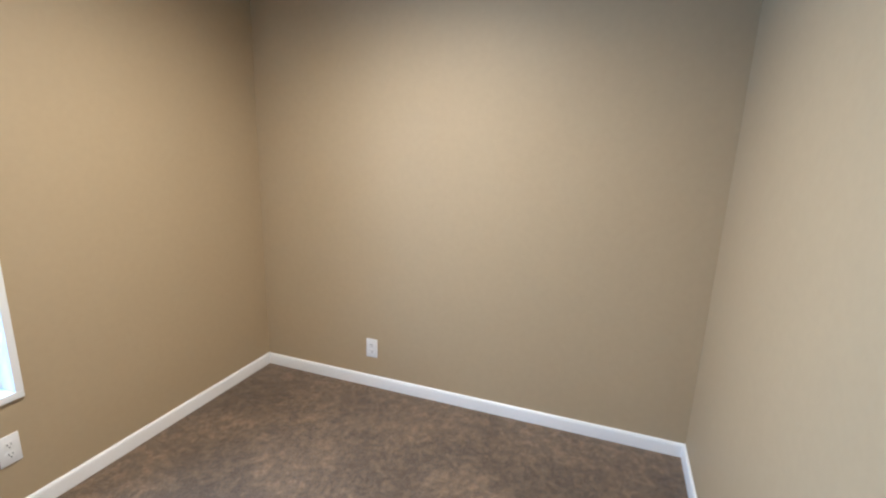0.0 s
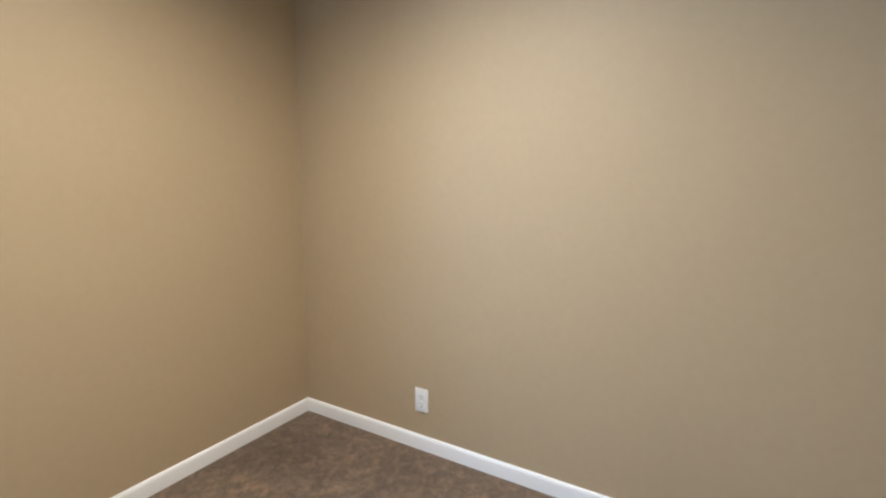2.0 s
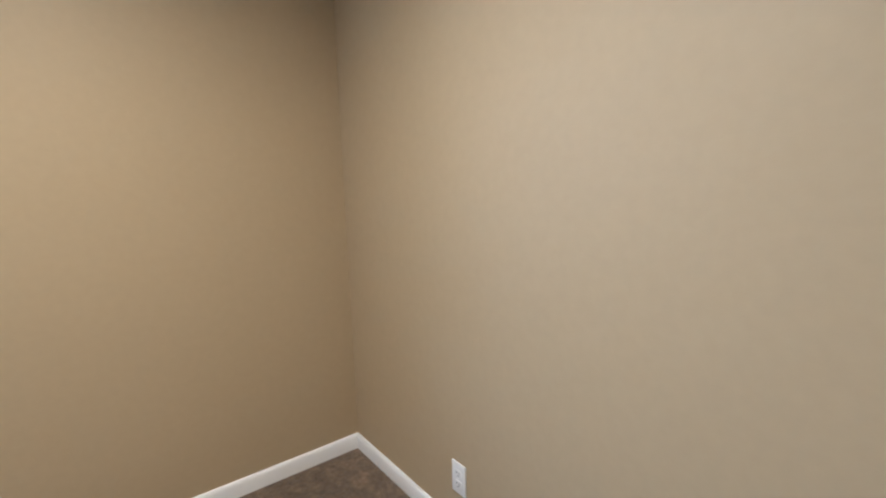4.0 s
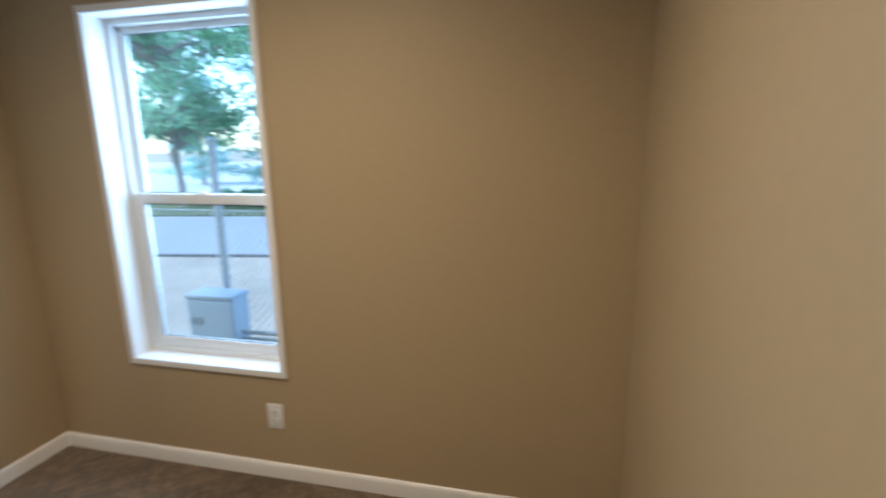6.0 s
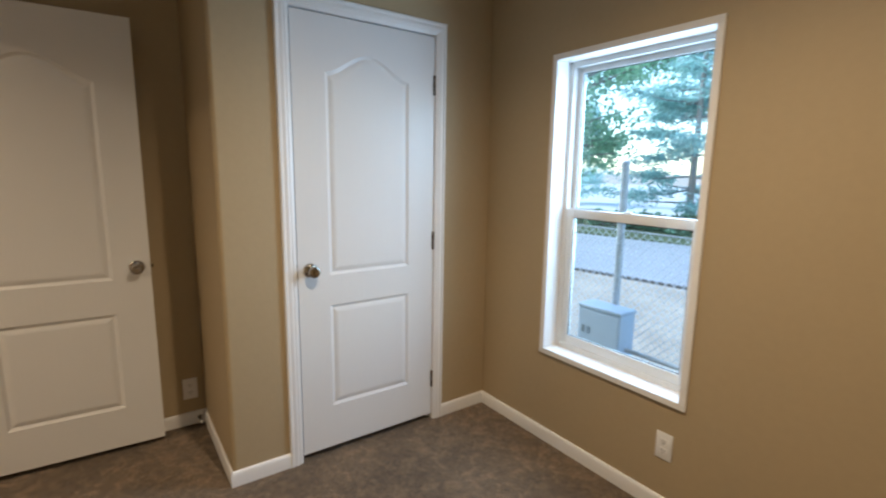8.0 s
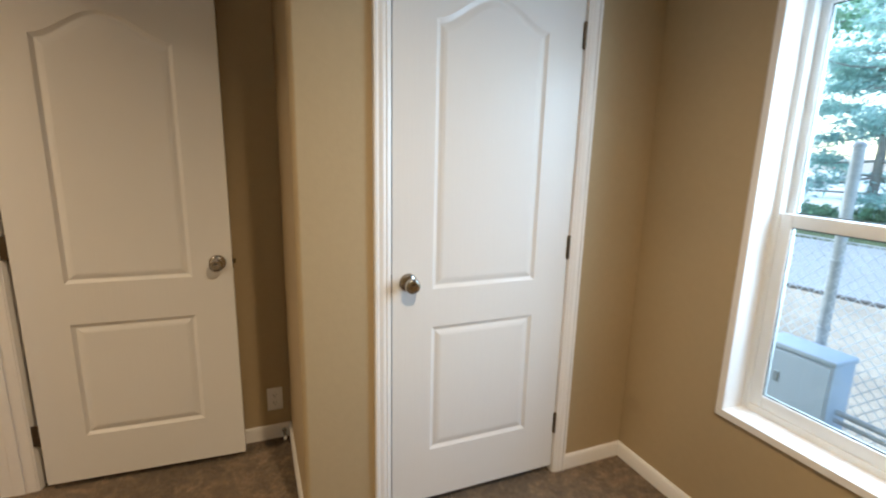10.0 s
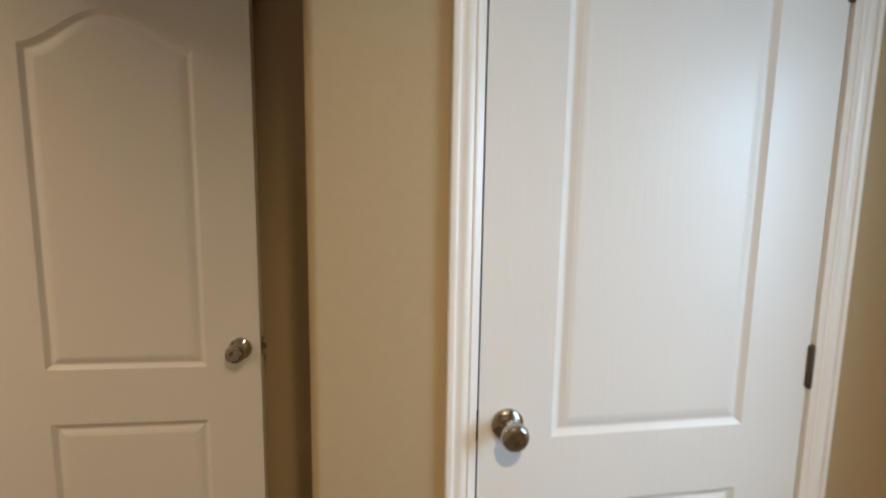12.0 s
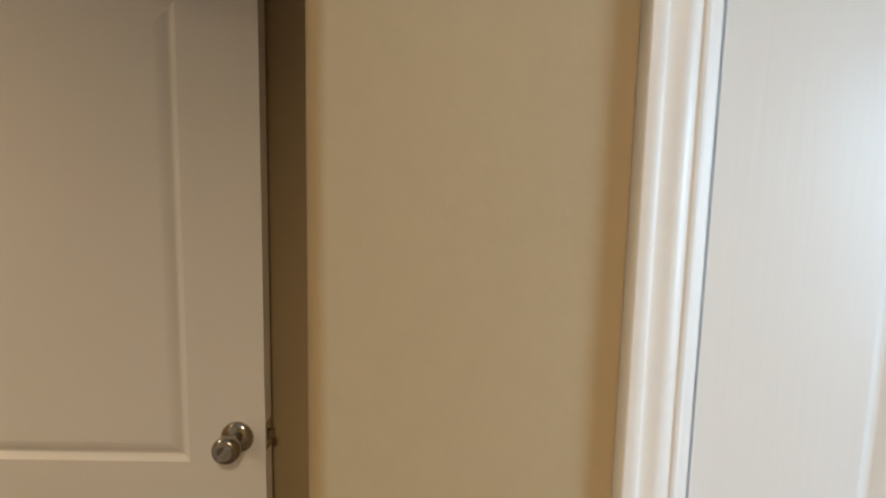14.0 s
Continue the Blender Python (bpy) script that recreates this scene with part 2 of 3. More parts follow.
def tube(bm, points, radii, steps=8):
    rings = []
    for i, p in enumerate(points):
        d = (Vector(points[min(i + 1, len(points) - 1)]) - Vector(points[max(i - 1, 0)])).normalized()
        side = d.orthogonal().normalized()
        up = d.cross(side)
        rings.append([bm.verts.new(Vector(p) + (side * math.cos(2 * math.pi * k / steps) + up * math.sin(2 * math.pi * k / steps)) * radii[i])
                      for k in range(steps)])
    for a, b in zip(rings, rings[1:]):
        for k in range(steps):
            bm.faces.new((a[k], a[(k + 1) % steps], b[(k + 1) % steps], b[k]))
    bm.faces.new(rings[0])
    bm.faces.new(rings[-1])


# ---- the rooms ----
HALL_S, HALL_E, ZG = -4.60, 0.80, -0.35
WX0, WX1, WZ0, WZ1 = 0.482, 1.196, 0.501, 1.910      # clear window opening inside its liner
LN = 0.012                                            # liner thickness
D1A, D1B = -1.109, -0.380                           # closet door, y
D0X, D0A = -0.606, -2.379                             # open door: room face, hinge end
J0A, J0B = -0.622, 0.113                              # entry jamb faces, x
JT = 0.018                                            # jamb thickness
GAP = 0.004
HEAD = 2.057                                          # underside of the head jambs


def walls():
    bm = bmesh.new()
    oy = 0.15
    x0, x1, z0, z1 = WX0 - LN, WX1 + LN, WZ0 - LN, WZ1 + LN
    for r in ((XW - T, 0, ZG, x0, oy, HC + 0.2), (x1, 0, ZG, XE + T, oy, HC + 0.2), (x0, 0, ZG, x1, oy, z0), (x0, 0, z1, x1, oy, HC + 0.2)):
        add_box(bm, *r)
    tagged(part("wall_north", bm, WALL), "tan painted wall with a tall window opening", "wall", kind="structure")
    tagged(part("wall_east", boxes((XE, YS - T, ZG, XE + T, 0, HC + 0.2)), WALL), "plain tan painted wall with orange-peel texture", "wall", kind="structure")
    a, b = J0A - JT, J0B + JT
    bm = boxes((XW, YS - T, 0, a, YS, HC), (b, YS - T, 0, XE, YS, HC), (a, YS - T, HEAD + JT, b, YS, HC))
    tagged(part("wall_south", bm, WALL), "tan painted wall with the entry doorway", "wall", kind="structure")
    # closet front with its rounded corner
    bm = bmesh.new()
    lo, hi = D1A - GAP - JT, D1B + GAP + JT
    add_box(bm, -T, hi, 0, 0, 0, HC)
    add_box(bm, -T, lo, HEAD + JT, 0, hi, HC)
    r = 0.020
    arc = [(-r + r * math.cos(t), YJ + r + r * math.sin(t)) for t in [radians(-90 + 90 * k / 8) for k in range(9)]]
    prism(bm, [(-T, YJ)] + arc + [(0, lo), (-T, lo)], 0, HC)
    add_box(bm, XW, YJ, 0, -T, YJ + T, HC)
    ob = part("wall_west", bm, WALL, smooth=True)
    tagged(ob, "tan closet wall with a rounded outside corner", "wall", kind="structure")
    tagged(part("wall_alcove", boxes((XW - T, HALL_S - T, ZG, XW, 0, HC + 0.2)), WALL), "shaded tan wall behind the open door", "wall", kind="structure")
    bm = boxes((XW, HALL_S - T, 0, HALL_E + T, HALL_S, HC), (HALL_E, HALL_S, 0, HALL_E + T, YS - T, HC))
    tagged(part("wall_hall", bm, WALL), "plain tan hallway walls", "wall", kind="structure")


def floor_and_ceiling():
    bm = bmesh.new()
    add_box(bm, XW - T, HALL_S - T, ZG, XE + T, 0.02, 0)
    tagged(part("floor", bm, CARPET), "brown mottled cut-pile carpet", "carpet", kind="structure")
    # ceiling with square pockets for the two downlights
    bm = bmesh.new()
    (rx, ry), (hx, hy), c = ROOM_LAMP, HALL_LAMP, 0.08
    cuts_x = [XW - T, hx - c, hx + c, rx - c, rx + c, XE + T]
    cuts_y = [HALL_S - T, hy - c, hy + c, ry - c, ry + c, 0.15]
    for i in range(5):
        for j in range(5):
            if (i, j) in ((1, 1), (3, 3)):
                continue
            add_box(bm, cuts_x[i], cuts_y[j], HC, cuts_x[i + 1], cuts_y[j + 1], HC + 0.2)
    tagged(part("ceiling", bm, CEIL), "plain white textured ceiling", "ceiling", kind="structure")
    tagged(part("roof", boxes((XW - 0.5, HALL_S - 0.5, HC + 0.21, XE + 0.5, 0.55, HC + 0.33)), ROOFING), "flat grey roof slab over the rooms", "roof", kind="structure")


BB_H, BB_T = 0.070, 0.012
BB_PROFILE = [(0, 0), (BB_T, 0), (BB_T, BB_H - 0.016), (BB_T - 0.002, BB_H - 0.008), (BB_T - 0.006, BB_H - 0.002), (BB_T - 0.009, BB_H), (0, BB_H)]


def baseboard(ax, ay, bx, by, nx, ny, cut_a=0, cut_b=0):
    """A skirting length from a to b on a wall facing (nx, ny); cut: 1 mitred short (inside corner), -1 long (outside)."""
    d = Vector((bx - ax, by - ay)).normalized()

    def end(px, py, s):
        return lambda u, v: (px + nx * u + d.x * s * u, py + ny * u + d.y * s * u, v)

    return sweep(BB_PROFILE, [end(ax, ay, cut_a), end(bx, by, -cut_b)])


def baseboards():
    root = thing("baseboard", "white painted baseboards along the walls", "baseboard", kind="structure")
    out = 0.0655
    for row in ((0, 0, XE, 0, 0, -1, 1, 1), (XE, 0, XE, YS, -1, 0, 1, 1), (XE, YS, J0B + 0.062, YS, 0, 1, 1, 0),
                (0, 0, 0, D1B + out, 1, 0, 1, 0), (0, D1A - out, 0, YJ, 1, 0, 0, -1), (0, YJ, XW, YJ, 0, -1, -1, 1),
                (XW, YJ, XW, YS, 1, 0, 1, 1), (XW, YS - T, XW, -2.652, 1, 0, 1, 0), (XW, HALL_S, HALL_E, HALL_S, 0, 1, 1, 1),
                (HALL_E, HALL_S, HALL_E, YS - T, -1, 0, 1, 1)):
        part("skirting_board", baseboard(*row), TRIM, root, smooth=True)


walls()
floor_and_ceiling()
baseboards()

# ---- doors ----
DW, DH, DT = 0.729, 2.028, 0.035
STILE, RISE = 0.150, 0.092
CLOSET_PANELS, ENTRY_PANELS = (0.226, 0.734, 0.880, 1.792), (0.208, 0.684, 0.848, 1.742)   # panel heights: low, low top, high, shoulder


def arch(u):
    return RISE * (0.5 + 0.5 * math.cos(math.pi * u)) ** 0.85


def panel_ring(kind, d, levels, steps=24):
    """Outline of a panel, inset by d: (across, up) points."""
    a, b = STILE + d, DW - STILE - d
    Q0, Q1, P0, P1 = levels
    if kind == "low":
        return [(a, Q0 + d), (b, Q0 + d), (b, Q1 - d), (a, Q1 - d)]
    pts = [(a, P0 + d), (b, P0 + d)]
    for i in range(steps + 1):
        u = 1 - 2 * i / steps
        pts.append(((a + b) / 2 + u * (b - a) / 2, P1 - d + arch(u)))
    return pts


def door_slab(levels, trim=0.012):
    """A moulded two-panel leaf with an arched upper panel: width along y, thickness along x, front at x = 0."""
    bm = bmesh.new()
    Q0, Q1, P0, P1 = levels
    for front in (True, False):
        def at(p, depth):
            return bm.verts.new(((-depth if front else -DT + depth), p[0], p[1]))

        def flat(pts):
            bm.faces.new([at(p, 0) for p in pts])

        flat([(0, 0), (STILE, 0), (STILE, DH), (0, DH)])
        flat([(DW - STILE, 0), (DW, 0), (DW, DH), (DW - STILE, DH)])
        flat([(STILE, 0), (DW - STILE, 0), (DW - STILE, Q0), (STILE, Q0)])
        flat([(STILE, Q1), (DW - STILE, Q1), (DW - STILE, P0), (STILE, P0)])
        top = panel_ring("high", 0, levels)[2:]
        for p, q in zip(top, top[1:]):
            flat([p, q, (q[0], DH), (p[0], DH)])
        for kind in ("low", "high"):
            steps = [(0.0, 0.0), (0.003, 0.0018), (0.009, 0.0054), (0.013, 0.0074), (0.017, 0.0072), (0.027, 0.0038), (0.036, 0.0020), (0.040, 0.0017)]
            rings = [[at(p, depth) for p in panel_ring(kind, d, levels)] for d, depth in steps]
            for a, b in zip(rings, rings[1:]):
                n = len(a)
                for i in range(n):
                    bm.faces.new((a[i], a[(i + 1) % n], b[(i + 1) % n], b[i]))
            bm.faces.new(rings[-1])
    for a, b in (((0, 0), (DW, 0)), ((DW, 0), (DW, DH)), ((DW, DH), (0, DH)), ((0, DH), (0, 0))):
        bm.faces.new([bm.verts.new(v) for v in ((0, *a), (0, *b), (-DT, *b), (-DT, *a))])
    bmesh.ops.remove_doubles(bm, verts=bm.verts, dist=0.0002)
    for v in bm.verts:                                # bottom rail trimmed to clear the carpet
        if v.co.z < 0.0001:
            v.co.z = trim
    return bm


def knob_set(parent, y, z):
    """Round passage knob on its rosette, on the front and on the back."""
    for s, face in ((1, 0.0), (-1, -DT)):
        ro = lathe([(0.033, 0.0), (0.033, 0.003), (0.031, 0.006), (0.024, 0.010), (0.014, 0.013), (0.012, 0.014)], 32)
        kn = lathe([(0.0115, 0.012), (0.0115, 0.024), (0.014, 0.028), (0.021, 0.034), (0.0262, 0.043), (0.0275, 0.050), (0.0268, 0.056),
                    (0.0235, 0.061), (0.019, 0.0632), (0.012, 0.0625), (0.004, 0.0618)], 32)
        for bm in (ro, kn):
            for v in bm.verts:
                v.co = Vector((face + s * v.co.x, y + v.co.y, z + v.co.z))
        k = part("knob", kn, NICKEL, parent, "satin nickel round door knob", smooth=True)
        part("rosette", ro, NICKEL, k, smooth=True)


def hinge(parent, y, z, x=0.004):
    """Butt hinge: knuckle with its finials and the narrow leaf edges."""
    bm = lathe([(0.0035, -0.049), (0.0058, -0.046), (0.0062, -0.0445), (0.0062, 0.0445), (0.0058, 0.046), (0.0035, 0.049)], 14, "z")
    for v in bm.verts:
        v.co += Vector((x, y, z))
    h = part("hinge", bm, HINGE, parent, "brushed steel butt hinge", smooth=True)
    bm = boxes((-0.006, y - 0.007, z - 0.0445, 0.0015, y + 0.007, z + 0.0445))
    part("leaf", bm, HINGE, h)


def latch(parent, y, z, s):
    """Latch plate on the door's edge with a bevelled bolt."""
    bm = boxes((-0.030, y - 0.0005 if s > 0 else y - 0.0015, z - 0.029, -0.005, y + 0.0015 if s > 0 else y + 0.0005, z + 0.029))
    p = part("latch_plate", bm, NICKEL, parent, "nickel latch plate")
    bm = bmesh.new()
    prism(bm, [(-0.024, y), (-0.011, y), (-0.011, y + s * 0.004), (-0.022, y + s * 0.012), (-0.024, y + s * 0.012)], z - 0.009, z + 0.009)
    part("latch_bolt", bm, NICKEL, p)


CAS_W = 0.060
CAS = [(0, 0), (0, 0.0125), (0.002, 0.0155), (0.006, 0.0165), (0.012, 0.0165), (0.0145, 0.0150), (0.0155, 0.0125), (0.019, 0.0125), (0.026, 0.0150),
       (0.033, 0.0150), (0.040, 0.0115), (0.0425, 0.0105), (0.0435, 0.0120), (0.0465, 0.0125), (0.049, 0.0105), (0.052, 0.0095), (0.055, 0.0085), (CAS_W, 0.0065), (CAS_W, 0)]


def casing(parent, to, a, b, top):
    """Mitred colonial casing round an opening from a to b; to(across, up, out) gives the place."""
    left = sweep(CAS, [lambda u, v: to(a - CAS_W + u, 0.0, v), lambda u, v: to(a - CAS_W + u, top + CAS_W - u, v)])
    right = sweep(CAS, [lambda u, v: to(b + CAS_W - u, 0.0, v), lambda u, v: to(b + CAS_W - u, top + CAS_W - u, v)])
    head = sweep(CAS, [lambda u, v: to(a - CAS_W + u, top + CAS_W - u, v), lambda u, v: to(b + CAS_W - u, top + CAS_W - u, v)])
    for bm in (left, right, head):
        part("casing", bm, TRIM, parent, smooth=True)


def closet_door():
    gap = 0.022
    d = thing("door_1", "closed white two-panel closet door with arched upper panel", "door", kind="structure", at=pose(0.0, D1A, gap))
    part("door_leaf", door_slab(CLOSET_PANELS), DOOR, d, "white wood-grain moulded door leaf")
    knob_set(d, 0.058, 0.913)
    for z in (0.222, 1.003, 1.796):
        hinge(d, DW + 0.0015, z)
    latch(d, 0.0, 0.913, -1)
    fr = thing("trim_1", "white door frame with colonial casing", "door frame", kind="structure")
    a, b = D1A - GAP, D1B + GAP
    part("jamb", boxes((-T, a - JT, 0, 0.0, a, HEAD)), TRIM, fr)
    part("jamb", boxes((-T, b, 0, 0.0, b + JT, HEAD)), TRIM, fr)
    part("head_jamb", boxes((-T, a - JT, HEAD, 0.0, b + JT, HEAD + JT)), TRIM, fr)
    part("door_stop", boxes((-DT - 0.016, a, 0, -DT - 0.004, a + 0.011, HEAD)), TRIM, fr)
    part("door_stop", boxes((-DT - 0.016, b - 0.011, 0, -DT - 0.004, b, HEAD)), TRIM, fr)
    part("door_stop", boxes((-DT - 0.016, a + 0.011, HEAD - 0.011, -DT - 0.004, b - 0.011, HEAD)), TRIM, fr)
    casing(fr, lambda s, z, o: (o, s, z), a - 0.0025, b + 0.0025, HEAD + 0.0025)
    part("strike_plate", boxes((-0.020, a - 0.001, 0.902, 0.0015, a + 0.0008, 0.968)), NICKEL, fr, "nickel strike plate lip")


def entry_door():
    gap = 0.016
    d = thing("door_2", "open white two-panel door standing back against the alcove wall", "door", kind="structure", at=pose(D0X, D0A, gap, 0, 0, -2.7))
    leaf, wide = door_slab(ENTRY_PANELS), 0.743       # a little wider than the closet's
    for v in leaf.verts:
        v.co.y *= wide / DW
    part("door_leaf", leaf, DOOR, d, "white wood-grain moulded door leaf")
    knob_set(d, wide - 0.056, 0.902)
    latch(d, wide, 0.902, 1)
    for z in (0.225, 0.992, 1.800):
        bm = boxes((-0.021, -0.052, z - 0.0445, -0.0195, -0.012, z + 0.0445))
        h = part("hinge", bm, HINGE, d, "brushed steel hinge leaf on the jamb")
        kn = lathe([(0.0035, -0.049), (0.0062, -0.0445), (0.0062, 0.0445), (0.0035, 0.049)], 12, "z")
        for v in kn.verts:
            v.co += Vector((-0.018, -0.007, z))
        part("knuckle", kn, HINGE, h, smooth=True)
    fr = thing("trim_2", "white entry door frame with colonial casing", "door frame", kind="structure")
    a, b = J0A, J0B
    part("jamb", boxes((a - JT, YS - T, 0, a, YS, HEAD)), TRIM, fr)
    part("jamb", boxes((b, YS - T, 0, b + JT, YS, HEAD)), TRIM, fr)
    part("head_jamb", boxes((a - JT, YS - T, HEAD, b + JT, YS, HEAD + JT)), TRIM, fr)
    part("door_stop", boxes((a, YS - DT - 0.040, 0, a + 0.005, YS - DT - 0.004, HEAD), bevel=0.0015), TRIM, fr)
    part("door_stop", boxes((b - 0.011, YS - DT - 0.016, 0, b, YS - DT - 0.004, HEAD), bevel=0.002), TRIM, fr)
    part("door_stop", boxes((a + 0.011, YS - DT - 0.016, HEAD - 0.011, b - 0.011, YS - DT - 0.004, HEAD)), TRIM, fr)
    casing(fr, lambda s, z, o: (s, YS + o, z), a - 0.0025, b + 0.0025, HEAD + 0.0025)
    casing(fr, lambda s, z, o: (s, YS - T - o, z), a - 0.0025, b + 0.0025, HEAD + 0.0025)


def hall_door():
    d = thing("door_3", "closed white two-panel door across the hallway", "door", kind="structure", at=pose(XW + 0.002, -3.432, 0.016))
    part("door_leaf", door_slab(CLOSET_PANELS), DOOR, d, smooth=True)
    for o in d.children:
        o.scale = (0.05, 1, 1)
    fr = thing("trim_3", "white hallway door casing", "door frame", kind="structure")
    casing(fr, lambda s, z, o: (XW + o, s, z), -3.438, -2.710, HEAD)


closet_door()
entry_door()
hall_door()


# ---- window ----
def window():
    w = thing("window_1", "white vinyl single-hung window with flat white trim", "window", kind="structure")
    c, p = 0.028, 0.012
    o = (WX0 - c, WX1 + c, WZ0 - c, WZ1 + c)
    for r in ((o[0], -p, o[2], o[1], 0, WZ0), (o[0], -p, WZ1, o[1], 0, o[3]), (o[0], -p, WZ0, WX0, 0, WZ1), (WX1, -p, WZ0, o[1], 0, WZ1)):
        part("trim_board", boxes(r, bevel=0.0025), TRIM, w)
    d = 0.085
    for n, r in (("window_sill", (WX0 - LN, 0, WZ0 - LN, WX1 + LN, d, WZ0)), ("liner", (WX0 - LN, 0, WZ1, WX1 + LN, d, WZ1 + LN)),
                 ("liner", (WX0 - LN, 0, WZ0, WX0, d, WZ1)), ("liner", (WX1, 0, WZ0, WX1 + LN, d, WZ1))):
        part(n, boxes(r), TRIM, w)

    def frame_bars(name, x0, x1, z0, z1, y0, y1, side, low, high):
        """Four bars of a frame, the pane's opening inside."""
        f = part(name, boxes((x0, y0, z0, x0 + side, y1, z1), (x1 - side, y0, z0, x1, y1, z1), (x0 + side, y0, z0, x1 - side, y1, z0 + low),
                             (x0 + side, y0, z1 - high, x1 - side, y1, z1), bevel=0.002), VINYL, w, smooth=True)
        return f

    x0, x1 = WX0 - LN, WX1 + LN
    frame_bars("window_frame", x0, x1, WZ0 - LN, WZ1 + LN, d, 0.150, 0.034, 0.036, 0.036)
    ix0, ix1, mid = x0 + 0.034, x1 - 0.034, 1.196
    lo = frame_bars("lower_sash", ix0, ix1, WZ0 - LN + 0.036, mid + 0.020, 0.090, 0.116, 0.040, 0.045, 0.042)
    hi = frame_bars("upper_sash", ix0, ix1, mid - 0.020, WZ1 + LN - 0.036, 0.118, 0.144, 0.026, 0.040, 0.026)
    for sash, a, b, z0, z1, y in ((lo, ix0 + 0.040, ix1 - 0.040, WZ0 - LN + 0.081, mid - 0.022, 0.103), (hi, ix0 + 0.026, ix1 - 0.026, mid + 0.020, WZ1 + LN - 0.062, 0.131)):
        g = part("pane", boxes((a - 0.004, y - 0.002, z0 - 0.004, b + 0.004, y + 0.002, z1 + 0.004)), GLASS, sash, "clear glass pane")
        g.visible_shadow = False
        part("glazing_gasket", boxes((a, y - 0.006, z0, a + 0.004, y - 0.003, z1), (b - 0.004, y - 0.006, z0, b, y - 0.003, z1),
                                     (a, y - 0.006, z0, b, y - 0.003, z0 + 0.004), (a, y - 0.006, z1 - 0.004, b, y - 0.003, z1)), SLOT, sash)
    xm = (ix0 + ix1) / 2
    bm = boxes((xm - 0.030, 0.092, mid + 0.020, xm + 0.030, 0.112, mid + 0.023), (xm - 0.012, 0.094, mid + 0.023, xm + 0.016, 0.108, mid + 0.029), bevel=0.0012)
    part("sash_lock", bm, VINYL, w, "white cam sash lock", smooth=True)


window()


# ---- outlets, door stop, lamps ----
def outlet(label, at):
    """Duplex receptacle with its cover plate, facing +x."""
    o = thing("wall_outlet", label, "outlet", group="wall outlets", at=at)
    part("cover_plate", boxes((0, -0.035, -0.0575, 0.0055, 0.035, 0.0575), bevel=0.0025), PLASTIC, o, smooth=True)
    for s in (-1, 1):
        bm = bmesh.new()
        pts = []
        for k in range(24):
            a = 2 * math.pi * k / 24
            pts.append((0.0172 * math.cos(a), max(-0.0125, min(0.0125, 0.0172 * math.sin(a)))))
        lo = [bm.verts.new((0.004, y, s * 0.0195 + z)) for y, z in pts]
        hi = [bm.verts.new((0.0072, y, s * 0.0195 + z)) for y, z in pts]
        for i in range(24):
            bm.faces.new((lo[i], lo[(i + 1) % 24], hi[(i + 1) % 24], hi[i]))
        bm.faces.new(hi)
        r = part("receptacle", bm, PLASTIC, o)
        for y, h in ((-0.0063, 0.0042), (0.0063, 0.0034)):
            part("slot", boxes((0.0068, y - 0.0013, s * 0.0195 + 0.003 - h, 0.0076, y + 0.0013, s * 0.0195 + 0.003 + h)), SLOT, r)
        bm = lathe([(0.0027, 0.0068), (0.0027, 0.0076)], 12)
        for v in bm.verts:
            v.co.z += s * 0.0195 - 0.0085
        part("ground_hole", bm, SLOT, r)
    part("screw", lathe([(0.0032, 0.005), (0.003, 0.0066), (0.001, 0.007)], 12), PLASTIC, o, smooth=True)
    return o


outlet("white duplex outlet below the window", pose(1.151, 0, 0.292, 0, 0, -90))
outlet("white duplex outlet on the plain wall", pose(XE, -0.743, 0.242, 0, 0, 180))
outlet("white duplex outlet in the shaded alcove", pose(XW, -1.497, 0.205))


def spring_stop():
    s = thing("door_stop", "small spring door stop with white rubber tip on the baseboard", "door stop", at=pose(XW + BB_T, -1.462, 0.036))
    part("base", lathe([(0.011, 0), (0.011, 0.004), (0.007, 0.008)], 16), NICKEL, s, smooth=True)
    bm = bmesh.new()
    n = 120
    pts = [(0.006 + 0.055 * i / n, 0.0055 * math.cos(i * 0.9), 0.0055 * math.sin(i * 0.9)) for i in range(n + 1)]
    tube(bm, pts, [0.0012] * (n + 1), 5)
    part("spring", bm, NICKEL, s, smooth=True)
    part("tip", lathe([(0.006, 0.060), (0.008, 0.063), (0.008, 0.074), (0.006, 0.077)], 16), RUBBER, s, smooth=True)


spring_stop()


def downlight(x, y, label):
    d = thing("recessed_downlight", label, "ceiling light", group="recessed downlights", at=pose(x, y, HC))
    part("trim_ring", lathe([(0.068, -0.001), (0.098, -0.001), (0.098, -0.006), (0.090, -0.009), (0.070, -0.006), (0.068, -0.001)], 36, "z"), TRIM, d, smooth=True)
    bm = bmesh.new()
    bmesh.ops.create_cone(bm, segments=32, radius1=0.068, radius2=0.062, depth=0.09, cap_ends=False)
    for v in bm.verts:
        v.co.z += 0.045
    part("can", bm, TRIM, d, smooth=True)
    part("lens", lathe([(0.0, 0.080), (0.060, 0.080), (0.060, 0.086), (0.0, 0.086)], 32, "z"), LENS, d, "glowing warm lens")


LENS = glowing("lamp lens", (1.0, 0.82, 0.6), 12.0)
downlight(*ROOM_LAMP, "white recessed ceiling downlight in the room, lit")
downlight(*HALL_LAMP, "white recessed ceiling downlight in the hallway, lit")


